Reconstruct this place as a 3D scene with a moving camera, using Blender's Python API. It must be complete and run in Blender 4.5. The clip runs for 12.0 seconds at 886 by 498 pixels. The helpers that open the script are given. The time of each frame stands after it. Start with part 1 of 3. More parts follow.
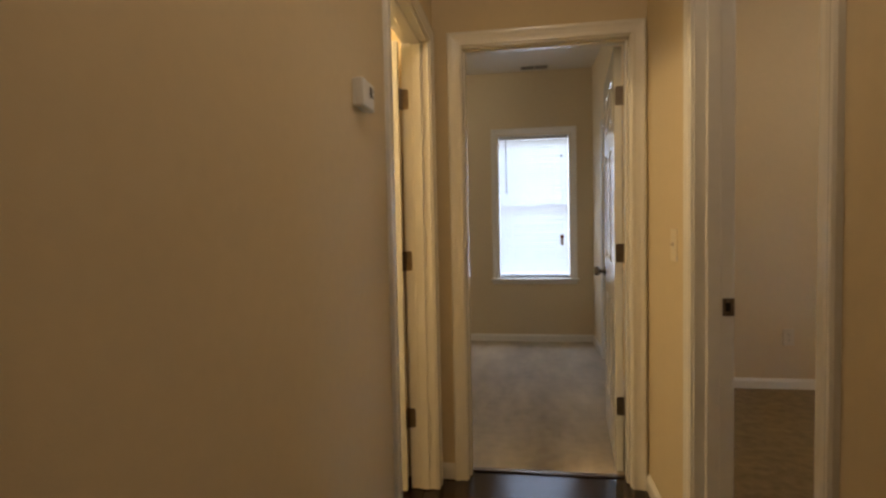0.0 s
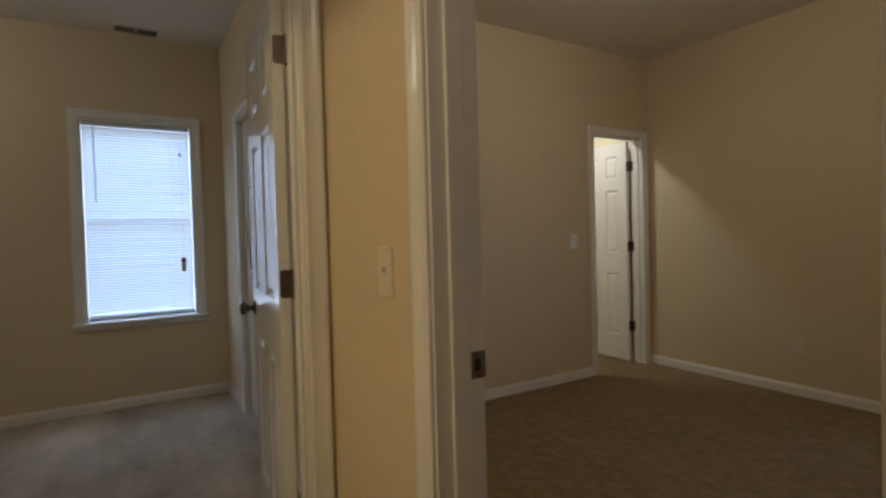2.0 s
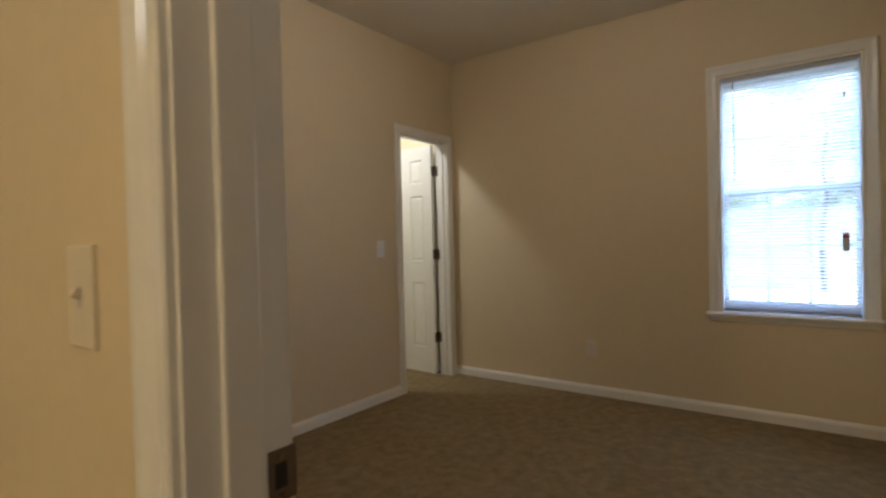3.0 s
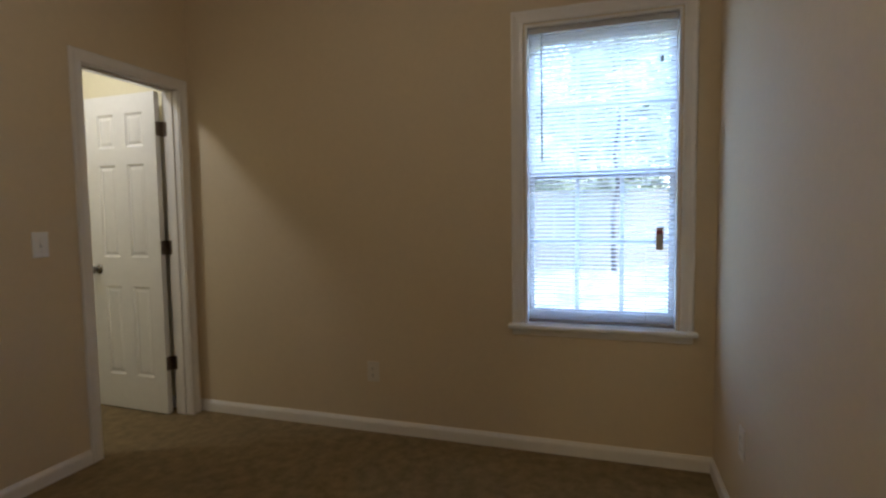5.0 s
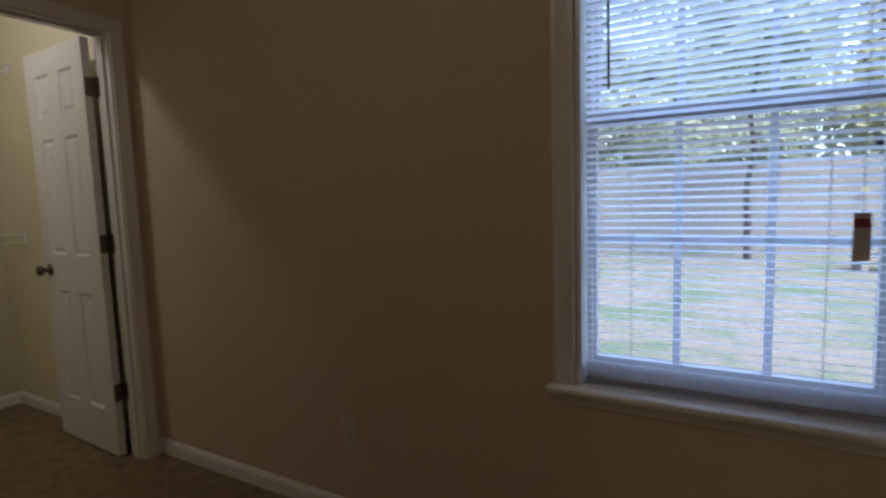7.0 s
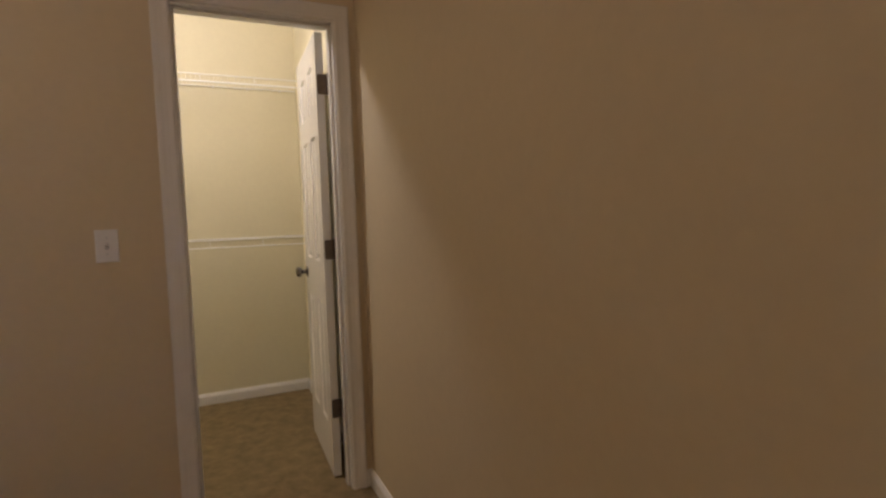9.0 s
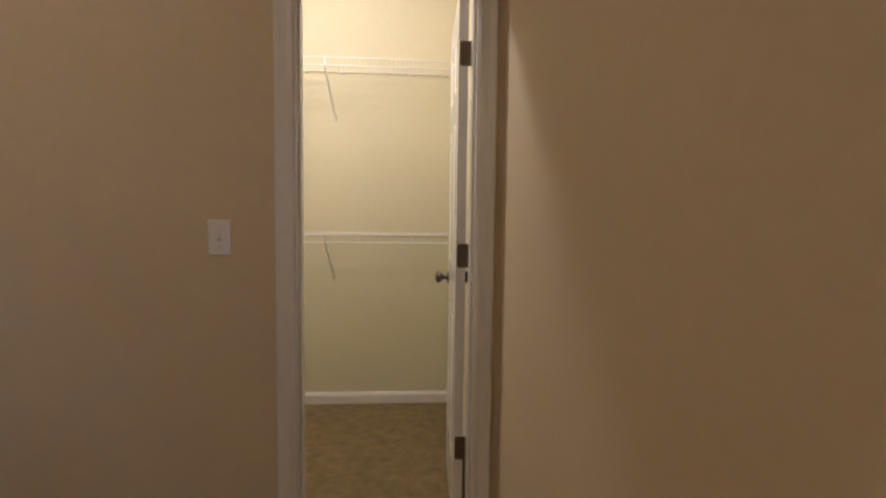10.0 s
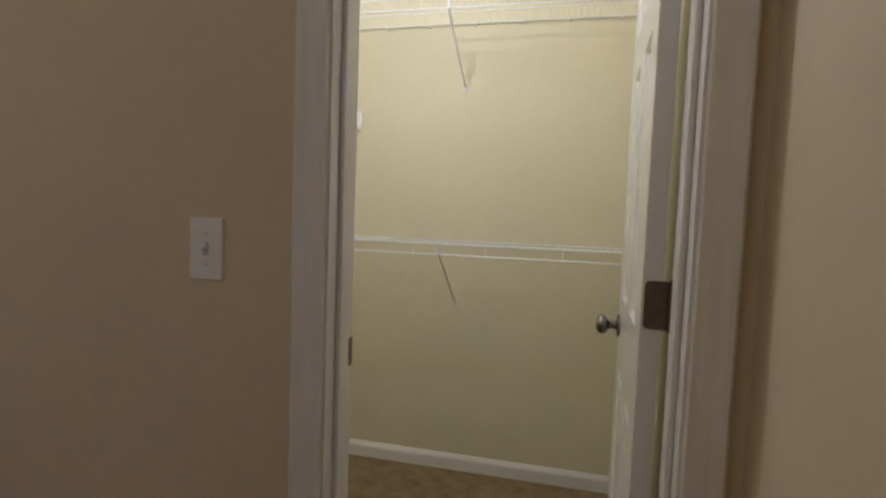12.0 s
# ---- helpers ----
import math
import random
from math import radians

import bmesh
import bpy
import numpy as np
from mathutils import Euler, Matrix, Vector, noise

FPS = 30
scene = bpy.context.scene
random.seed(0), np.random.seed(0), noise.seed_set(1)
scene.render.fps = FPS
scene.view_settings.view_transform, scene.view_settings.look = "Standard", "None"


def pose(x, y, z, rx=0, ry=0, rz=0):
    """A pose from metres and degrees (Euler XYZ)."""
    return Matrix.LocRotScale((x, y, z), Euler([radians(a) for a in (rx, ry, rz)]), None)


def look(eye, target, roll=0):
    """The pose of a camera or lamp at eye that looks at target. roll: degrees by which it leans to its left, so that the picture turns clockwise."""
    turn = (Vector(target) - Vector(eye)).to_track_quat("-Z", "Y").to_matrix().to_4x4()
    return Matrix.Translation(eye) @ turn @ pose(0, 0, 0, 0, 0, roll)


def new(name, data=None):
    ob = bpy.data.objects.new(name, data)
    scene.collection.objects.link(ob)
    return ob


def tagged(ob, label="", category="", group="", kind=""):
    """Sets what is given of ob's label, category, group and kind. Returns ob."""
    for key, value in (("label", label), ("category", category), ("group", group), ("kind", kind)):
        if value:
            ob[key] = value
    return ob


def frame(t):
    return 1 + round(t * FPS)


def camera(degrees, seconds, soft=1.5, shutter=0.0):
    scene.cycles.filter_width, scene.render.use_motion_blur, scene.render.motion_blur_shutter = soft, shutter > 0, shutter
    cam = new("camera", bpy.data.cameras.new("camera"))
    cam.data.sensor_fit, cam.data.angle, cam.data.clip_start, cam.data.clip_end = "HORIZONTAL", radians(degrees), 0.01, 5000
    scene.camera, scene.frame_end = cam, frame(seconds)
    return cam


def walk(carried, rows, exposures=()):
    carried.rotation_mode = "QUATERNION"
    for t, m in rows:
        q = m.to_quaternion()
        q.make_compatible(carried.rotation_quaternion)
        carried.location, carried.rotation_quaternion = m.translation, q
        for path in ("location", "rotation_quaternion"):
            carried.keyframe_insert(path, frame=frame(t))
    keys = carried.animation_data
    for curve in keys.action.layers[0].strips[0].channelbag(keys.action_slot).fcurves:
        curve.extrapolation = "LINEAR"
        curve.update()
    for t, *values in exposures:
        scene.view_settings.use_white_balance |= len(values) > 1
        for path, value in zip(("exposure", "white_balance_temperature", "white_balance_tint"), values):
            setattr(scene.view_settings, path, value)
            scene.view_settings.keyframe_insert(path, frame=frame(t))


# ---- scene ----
cam = camera(80.8, 12.0, soft=2.4, shutter=0.25)
PATH = [
    (0, (-0.173, 0.161, 1.228), (-0.473, 2.136, 1.135), -1.2),
    (0.5, (-0.208, 0.398, 1.212), (-0.204, 2.396, 1.128), -1.5),
    (1, (-0.215, 0.665, 1.217), (0.138, 2.633, 1.155), -0.5),
    (1.5, (-0.207, 0.911, 1.215), (0.55, 2.762, 1.161), -2.3),
    (2, (-0.14, 1.06, 1.215), (0.896, 2.77, 1.166), -1.5),
    (2.5, (-0.012, 1.267, 1.21), (1.312, 2.766, 1.164), -0.6),
    (3, (0.143, 1.488, 1.189), (1.755, 2.671, 1.16), -1.4),
    (3.5, (0.312, 1.57, 1.241), (2.109, 2.448, 1.19), -2.0),
    (5.5, (1.588, 1.67, 1.259), (3.502, 2.232, 1.129), -0.7),
    (6, (1.878, 1.737, 1.224), (3.808, 2.246, 1.102), -0.8),
    (6.5, (2.161, 1.755, 1.266), (4.055, 2.367, 1.071), -1.8),
    (7, (2.469, 1.632, 1.251), (4.196, 2.62, 1.052), -1.8),
    (7.5, (2.691, 1.665, 1.231), (4.27, 2.881, 1.067), -1.0),
    (9.5, (3.498, 2.113, 1.222), (3.977, 4.05, 1.093), -1.0),
    (10, (3.623, 2.36, 1.234), (3.765, 4.35, 1.097), 0.7),
    (10.5, (3.654, 2.592, 1.228), (3.592, 4.584, 1.069), 0.9),
    (11, (3.645, 2.852, 1.224), (3.522, 4.843, 1.084), 0.8),
    (11.5, (3.672, 3.115, 1.217), (3.386, 5.091, 1.102), 0.9),
    (12, (3.674, 3.289, 1.227), (3.209, 5.229, 1.094), 2.1),
]
walk(cam, [(t, look(eye, target, roll)) for t, eye, target, roll in PATH], exposures=[(0.0, 4.42, 6350, 14), (1.0, 3.78, 6050, 13), (1.5, 3.78, 5750, 12), (2.5, 4.24, 5400, 10), (3.5, 4.38, 5440, 10), (5.5, 3.62, 5470, 12), (6.0, 3.42, 5510, 13), (6.5, 2.88, 5500, 15), (7.0, 2.76, 5550, 17), (7.5, 2.95, 5850, 18), (9.5, 4.28, 5980, 24), (10.5, 4.3, 5500, 20), (11.0, 4.27, 5240, 20), (12.0, 4.06, 5100, 15)])

# ---- world and lamps ----
world = bpy.data.worlds.new("sky")
scene.world = world
world.use_nodes = True
wn = world.node_tree
sky = wn.nodes.new("ShaderNodeTexSky")
sky.sky_type = "NISHITA"
sky.sun_disc = False
sky.sun_elevation = radians(60)
sky.sun_rotation = radians(215)
sky.dust_density = 3.0
wn.links.new(sky.outputs["Color"], wn.nodes["Background"].inputs["Color"])
wn.nodes["Background"].inputs["Strength"].default_value = 0.135


def lamp(name, kind, place, energy, colour, size=0.1, target=None, size_y=None):
    data = bpy.data.lights.new(name, kind)
    data.energy, data.color = energy, colour
    if kind == "AREA":
        data.size = size
        if size_y:
            data.shape, data.size_y = "RECTANGLE", size_y
    elif kind == "SUN":
        data.angle = radians(size)
    else:
        data.shadow_soft_size = size
    ob = new(name, data)
    ob.matrix_world = look(place, target) if target else pose(*place)
    return ob


lamp("sun", "SUN", (-4, -5.6, 12), 0.5, (1.0, 0.95, 0.88), size=12, target=(0, 0, 0))
lamp("closet_lamp", "POINT", (3.06, 4.66, 2.44), 1.12, (1.0, 0.94, 0.85), size=0.055)
lamp("bathroom_lamp", "POINT", (-1.75, 1.95, 2.25), 2.1, (1.0, 0.73, 0.36), size=0.10)
lamp("hall_lamp", "POINT", (-0.10, 0.90, 2.58), 0.37, (1.0, 0.83, 0.61), size=0.10)
# unseen warm fill added for the carpeted room's ambient light
lamp("room_fill", "POINT", (2.10, 2.60, 2.58), 0.78, (1.0, 0.80, 0.57), size=0.12)
# added fill: lifts the far room, which only its window lights
lamp("far_room_fill", "POINT", (-1.60, 4.30, 2.58), 0.60, (1.0, 0.88, 0.67), size=0.12)
lamp("window_daylight", "AREA", (-0.047, 5.648, 1.39), 0.44, (0.86, 0.93, 1.0), size=0.69, size_y=1.42, target=(-0.047, 4.0, 1.39))


# ---- materials ----
def material(name, colour, rough=0.5, metal=0.0, spread=0.10, grain=60.0, blotch=3.0, bump=0.0, bump_scale=200.0, coat=0.0):
    """Principled paint with two sizes of colour variation and fine relief."""
    m = bpy.data.materials.new(name)
    m.use_nodes = True
    n, l = m.node_tree.nodes, m.node_tree.links
    p = n["Principled BSDF"]
    p.inputs["Roughness"].default_value = rough
    p.inputs["Metallic"].default_value = metal
    p.inputs["Coat Weight"].default_value = coat
    p.inputs["Coat Roughness"].default_value = 0.15
    co = n.new("ShaderNodeTexCoord")
    fine, wide = n.new("ShaderNodeTexNoise"), n.new("ShaderNodeTexNoise")
    fine.inputs["Scale"].default_value, wide.inputs["Scale"].default_value = grain, blotch
    fine.inputs["Detail"].default_value, wide.inputs["Detail"].default_value = 4, 5
    for t in (fine, wide):
        l.new(co.outputs["Object"], t.inputs["Vector"])
    both = n.new("ShaderNodeMath")
    both.operation = "ADD"
    l.new(fine.outputs["Fac"], both.inputs[0])
    l.new(wide.outputs["Fac"], both.inputs[1])
    ramp = n.new("ShaderNodeMapRange")
    ramp.inputs["From Min"].default_value, ramp.inputs["From Max"].default_value = 0.6, 1.4
    ramp.inputs["To Min"].default_value, ramp.inputs["To Max"].default_value = 1 - spread, 1 + spread
    l.new(both.outputs[0], ramp.inputs["Value"])
    mul = n.new("ShaderNodeVectorMath")
    mul.operation = "SCALE"
    mul.inputs[0].default_value = colour
    l.new(ramp.outputs["Result"], mul.inputs["Scale"])
    l.new(mul.outputs[0], p.inputs["Base Color"])
    if bump:
        tex = n.new("ShaderNodeTexNoise")
        tex.inputs["Scale"].default_value, tex.inputs["Detail"].default_value = bump_scale, 3
        l.new(co.outputs["Object"], tex.inputs["Vector"])
        b = n.new("ShaderNodeBump")
        b.inputs["Strength"].default_value, b.inputs["Distance"].default_value = bump, 0.004
        l.new(tex.outputs["Fac"], b.inputs["Height"])
        l.new(b.outputs["Normal"], p.inputs["Normal"])
    return m


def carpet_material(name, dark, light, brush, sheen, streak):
    """Cut pile: tufts, hand-sized patches of leaning pile, and broad strokes left by a vacuum cleaner; a pale light
    tone can also carry painted window light.
    """
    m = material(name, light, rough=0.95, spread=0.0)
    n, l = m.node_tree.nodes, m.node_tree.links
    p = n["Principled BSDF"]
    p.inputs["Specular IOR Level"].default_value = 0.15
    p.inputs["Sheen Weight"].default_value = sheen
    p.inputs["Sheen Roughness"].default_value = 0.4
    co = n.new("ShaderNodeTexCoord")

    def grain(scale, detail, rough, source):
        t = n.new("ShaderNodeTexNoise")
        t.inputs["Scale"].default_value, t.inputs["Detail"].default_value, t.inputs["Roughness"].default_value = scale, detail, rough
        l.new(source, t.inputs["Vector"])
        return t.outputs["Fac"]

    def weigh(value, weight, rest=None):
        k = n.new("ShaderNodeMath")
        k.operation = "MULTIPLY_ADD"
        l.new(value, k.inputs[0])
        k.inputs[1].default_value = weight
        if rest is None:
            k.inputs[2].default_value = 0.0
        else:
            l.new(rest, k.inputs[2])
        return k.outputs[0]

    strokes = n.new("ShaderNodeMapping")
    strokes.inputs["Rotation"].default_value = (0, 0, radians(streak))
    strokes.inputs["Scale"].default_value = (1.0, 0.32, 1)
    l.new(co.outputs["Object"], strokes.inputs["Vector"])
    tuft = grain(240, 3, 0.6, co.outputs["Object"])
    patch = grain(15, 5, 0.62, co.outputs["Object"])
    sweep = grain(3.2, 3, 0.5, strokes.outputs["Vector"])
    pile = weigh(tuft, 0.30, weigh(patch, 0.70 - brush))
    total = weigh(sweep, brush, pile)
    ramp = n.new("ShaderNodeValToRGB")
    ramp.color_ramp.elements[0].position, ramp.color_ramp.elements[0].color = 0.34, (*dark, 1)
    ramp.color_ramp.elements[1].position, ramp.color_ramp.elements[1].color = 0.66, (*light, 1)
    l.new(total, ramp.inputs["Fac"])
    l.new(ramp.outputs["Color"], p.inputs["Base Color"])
    bump = n.new("ShaderNodeBump")
    bump.inputs["Strength"].default_value, bump.inputs["Distance"].default_value = 0.4, 0.003
    l.new(pile, bump.inputs["Height"])
    l.new(bump.outputs["Normal"], p.inputs["Normal"])
    return m


def translucent_material(name, colour, share, rough=0.5):
    m = material(name, colour, rough=rough, spread=0.04)
    n, l = m.node_tree.nodes, m.node_tree.links
    t, mix = n.new("ShaderNodeBsdfTranslucent"), n.new("ShaderNodeMixShader")
    t.inputs["Color"].default_value = (*colour, 1)
    mix.inputs["Fac"].default_value = share
    l.new(n["Principled BSDF"].outputs[0], mix.inputs[1])
    l.new(t.outputs[0], mix.inputs[2])
    l.new(mix.outputs[0], n["Material Output"].inputs["Surface"])
    return m


def glass_material(name):
    m = bpy.data.materials.new(name)
    m.use_nodes = True
    p = m.node_tree.nodes["Principled BSDF"]
    p.inputs["Base Color"].default_value = (0.97, 0.99, 0.99, 1)
    p.inputs["Roughness"].default_value = 0.0
    p.inputs["Transmission Weight"].default_value = 1.0
    p.inputs["IOR"].default_value = 1.05
    return m


def planks_material(name):
    """Dark laminate boards that run along the hall."""
    m = material(name, (0.02, 0.012, 0.008), rough=0.18, spread=0.0)
    n, l = m.node_tree.nodes, m.node_tree.links
    p = n["Principled BSDF"]
    co, mp = n.new("ShaderNodeTexCoord"), n.new("ShaderNodeMapping")
    mp.inputs["Rotation"].default_value = (0, 0, radians(90))
    l.new(co.outputs["Object"], mp.inputs["Vector"])
    br = n.new("ShaderNodeTexBrick")
    br.inputs["Color1"].default_value = (0.030, 0.016, 0.010, 1)
    br.inputs["Color2"].default_value = (0.018, 0.010, 0.007, 1)
    br.inputs["Mortar"].default_value = (0.004, 0.003, 0.002, 1)
    br.inputs["Scale"].default_value = 1.0
    br.inputs["Mortar Size"].default_value = 0.002
    br.inputs["Brick Width"].default_value = 1.2
    br.inputs["Row Height"].default_value = 0.125
    l.new(mp.outputs[0], br.inputs["Vector"])
    l.new(br.outputs["Color"], p.inputs["Base Color"])
    return m


WALL = material("beige_wall_paint", (0.69, 0.575, 0.385), rough=0.72, spread=0.03, grain=35, blotch=1.4, bump=0.10, bump_scale=260)
CLOSET = material("cream_wall_paint", (0.73, 0.67, 0.47), rough=0.7, spread=0.03, grain=35, blotch=1.4, bump=0.10, bump_scale=260)
CEILING = material("ceiling_paint", (0.78, 0.73, 0.64), rough=0.9, spread=0.04, grain=90, blotch=2, bump=0.25, bump_scale=150)
TRIM = material("white_gloss_trim", (0.84, 0.81, 0.76), rough=0.22, spread=0.03, grain=25, blotch=3, bump=0.05, bump_scale=60)
DOORPAINT = material("white_door_paint", (0.83, 0.81, 0.765), rough=0.17, spread=0.03, grain=30, blotch=3, bump=0.06, bump_scale=120)
CARPET = carpet_material("brown_carpet", (0.160, 0.114, 0.054), (0.312, 0.231, 0.114), 0.12, 0.12, 20)
# light tone and sheen raised to paint window light onto the brushed pile
FARCARPET = carpet_material("vacuumed_window_lit_carpet", (0.13, 0.095, 0.055), (0.70, 0.605, 0.45), 0.56, 0.8, 35)
LAMINATE = planks_material("dark_laminate")
HINGE = material("dark_bronze_metal", (0.19, 0.15, 0.115), rough=0.38, metal=0.9, spread=0.2)
NICKEL = material("satin_nickel", (0.22, 0.20, 0.175), rough=0.22, metal=1.0, spread=0.08)
BLACK = material("dark_void", (0.01, 0.01, 0.01), rough=0.6)
PLASTIC = material("white_plastic", (0.85, 0.84, 0.82), rough=0.35, spread=0.02)
BEIGEPLASTIC = material("painted_switch", (0.70, 0.64, 0.53), rough=0.45, spread=0.02)
PAINTED = material("painted_over_plastic", (0.74, 0.65, 0.50), rough=0.45, spread=0.02)
GRILLE = translucent_material("thin_white_grille", (0.84, 0.87, 0.91), 0.45, 0.4)
VINYL = material("white_vinyl", (0.80, 0.81, 0.82), rough=0.4, spread=0.02)
SHUTSLAT = translucent_material("shut_blind_slat", (0.84, 0.86, 0.88), 0.13, 0.4)
SLAT = translucent_material("blind_slat", (0.95, 0.955, 0.96), 0.84, 0.4)
RAIL = material("blind_rail", (0.55, 0.55, 0.56), rough=0.4, spread=0.03)
DARKRAIL = material("blind_bottom_rail", (0.34, 0.34, 0.36), rough=0.45, spread=0.03)
CORD = material("white_cord", (0.75, 0.75, 0.73), rough=0.8)
WAND = material("dark_wand", (0.05, 0.05, 0.05), rough=0.3)
PAPER = material("paper_tag", (0.62, 0.56, 0.50), rough=0.7)
RED = material("red_print", (0.30, 0.05, 0.04), rough=0.7)
WIRE = material("white_coated_wire", (0.88, 0.88, 0.87), rough=0.35, spread=0.02)
VENT = material("vent_metal", (0.35, 0.32, 0.27), rough=0.5, spread=0.05)
GLASS = glass_material("window_glass")
FENCEWOOD = material("weathered_cedar", (0.198, 0.182, 0.148), rough=0.85, spread=0.25, grain=30, blotch=2, bump=0.4, bump_scale=40)
BARK = material("bark", (0.055, 0.045, 0.038), rough=0.95, spread=0.35, grain=25, blotch=4, bump=0.8, bump_scale=30)
# leaf green lightened far past real foliage to paint in bright haze
LEAF = translucent_material("leaves", (0.46, 0.50, 0.37), 0.65, 0.6)
LEAFY = translucent_material("yellowed_leaves", (0.40, 0.40, 0.20), 0.6, 0.6)


def lawn_material():
    m = material("lawn_with_fallen_leaves", (0.2, 0.2, 0.1), rough=0.95, spread=0.0)
    n, l = m.node_tree.nodes, m.node_tree.links
    co, a = n.new("ShaderNodeTexCoord"), n.new("ShaderNodeTexNoise")
    a.inputs["Scale"].default_value, a.inputs["Detail"].default_value, a.inputs["Roughness"].default_value = 1.1, 14, 0.86
    l.new(co.outputs["Object"], a.inputs["Vector"])
    r = n.new("ShaderNodeValToRGB")
    e = r.color_ramp.elements
    e[0].position, e[0].color = 0.43, (0.062, 0.094, 0.044, 1)
    e[1].position, e[1].color = 0.53, (0.130, 0.116, 0.091, 1)
    l.new(a.outputs["Fac"], r.inputs["Fac"])
    l.new(r.outputs["Color"], n["Principled BSDF"].inputs["Base Color"])
    return m


LAWN = lawn_material()


# ---- mesh helpers ----
def box(bm, x0, x1, y0, y1, z0, z1):
    xs, ys, zs = sorted((x0, x1)), sorted((y0, y1)), sorted((z0, z1))
    v = [bm.verts.new((x, y, z)) for x in xs for y in ys for z in zs]
    for f in ((0, 1, 3, 2), (4, 6, 7, 5), (0, 4, 5, 1), (2, 3, 7, 6), (0, 2, 6, 4), (1, 5, 7, 3)):
        bm.faces.new([v[i] for i in f])
    return bm


def soft_box(x0, x1, y0, y1, z0, z1, r=0.003, segments=2):
    bm = box(bmesh.new(), x0, x1, y0, y1, z0, z1)
    bmesh.ops.bevel(bm, geom=bm.edges[:], offset=r, segments=segments, affect="EDGES", profile=0.5)
    return bm


def tube(bm, a, b, r, r2=None, sides=8):
    a, b = Vector(a), Vector(b)
    q = (b - a).to_track_quat("Z", "Y").to_matrix()
    rings = []
    for c, rad in ((a, r), (b, r if r2 is None else r2)):
        rings.append([bm.verts.new(c + q @ Vector((rad * math.cos(2 * math.pi * i / sides), rad * math.sin(2 * math.pi * i / sides), 0))) for i in range(sides)])
    for i in range(sides):
        j = (i + 1) % sides
        bm.faces.new((rings[0][i], rings[0][j], rings[1][j], rings[1][i]))
    bm.faces.new(rings[0][::-1])
    bm.faces.new(rings[1])
    return bm


def lathe(bm, profile, axis="Y", sides=20, at=(0, 0, 0)):
    """Turns rows of (distance along the axis, radius) round that axis."""
    rings = []
    for d, r in profile:
        ring = []
        for i in range(sides):
            a = 2 * math.pi * i / sides
            p = {"Y": (r * math.cos(a), d, r * math.sin(a)), "Z": (r * math.cos(a), r * math.sin(a), d), "X": (d, r * math.cos(a), r * math.sin(a))}[axis]
            ring.append(bm.verts.new(Vector(p) + Vector(at)))
        rings.append(ring)
    for a, b in zip(rings, rings[1:]):
        for i in range(sides):
            j = (i + 1) % sides
            bm.faces.new((a[i], a[j], b[j], b[i]))
    bm.faces.new(rings[0][::-1])
    bm.faces.new(rings[-1])
    bmesh.ops.recalc_face_normals(bm, faces=bm.faces[:])
    return bm


def finish(bm, name, mat, smooth=False):
    bmesh.ops.recalc_face_normals(bm, faces=bm.faces[:])
    me = bpy.data.meshes.new(name)
    bm.to_mesh(me)
    bm.free()
    me.materials.append(mat)
    if smooth:
        for p in me.polygons:
            p.use_smooth = True
    return me


def part(name, bm, mat, parent, label="", smooth=False):
    ob = new(name, finish(bm, name, mat, smooth) if isinstance(bm, bmesh.types.BMesh) else bm)
    ob.parent = parent
    if label:
        ob["label"] = label
    return ob


def solid(name, bm, mat, label, category, kind="structure", group="", m=None, smooth=False):
    ob = new(name, finish(bm, name, mat, smooth))
    if m is not None:
        ob.matrix_world = m
    return tagged(ob, label, category, group, kind)


def empty(name, m, label, category, kind="", group=""):
    ob = new(name)
    ob.empty_display_size = 0.1
    ob.matrix_world = m
    return tagged(ob, label, category, group, kind)


def facing(x, y, z, side):
    """A pose on a wall: local x along the wall, local -y out of it. side names where the wall's face looks."""
    return pose(x, y, z, 0, 0, {"south": 0, "east": 90, "north": 180, "west": -90}[side])


# ---- plan ----
T = 0.115                                    # partition thickness
H = 2.76                                     # ceiling height
HW, HE, HN = -0.575, 0.385, 2.600            # hall: west and east walls, end wall
RW, RE, RS, RN = HE + T, 3.957, 1.140, 4.160  # carpeted room with the bright window
AE, AN, AW = 0.540, 5.580, -2.700            # far room
CB, CW = 5.680, 2.300                        # closet back and west walls
EXT = 0.16                                   # outside wall thickness
DOOR_A = (-0.437, 0.308)
DOOR_B = (1.238, 1.967)
DOOR_C = (3.251, 3.861)
DOOR_L = (1.768, 2.487)
DH = 2.045                                   # opening height
WIN_B = (1.302, 2.039, 0.683, 2.212)
WIN_A = (-0.408, 0.314, 0.655, 2.125)


def wall_x(name, x0, x1, y0, y1, holes, mat, label):
    """A wall along x between y0 and y1, with holes of (from, to, bottom, top)."""
    bm, at = bmesh.new(), x0
    for a, b, lo, hi in sorted(holes):
        box(bm, at, a, y0, y1, 0, H)
        if lo > 0:
            box(bm, a, b, y0, y1, 0, lo)
        box(bm, a, b, y0, y1, hi, H)
        at = b
    box(bm, at, x1, y0, y1, 0, H)
    bmesh.ops.remove_doubles(bm, verts=bm.verts[:], dist=0.0001)
    return solid(name, bm, mat, label, "wall")


def wall_y(name, y0, y1, x0, x1, holes, mat, label):
    bm, at = bmesh.new(), y0
    for a, b, lo, hi in sorted(holes):
        box(bm, x0, x1, at, a, 0, H)
        if lo > 0:
            box(bm, x0, x1, a, b, 0, lo)
        box(bm, x0, x1, a, b, hi, H)
        at = b
    box(bm, x0, x1, at, y1, 0, H)
    bmesh.ops.remove_doubles(bm, verts=bm.verts[:], dist=0.0001)
    return solid(name, bm, mat, label, "wall")


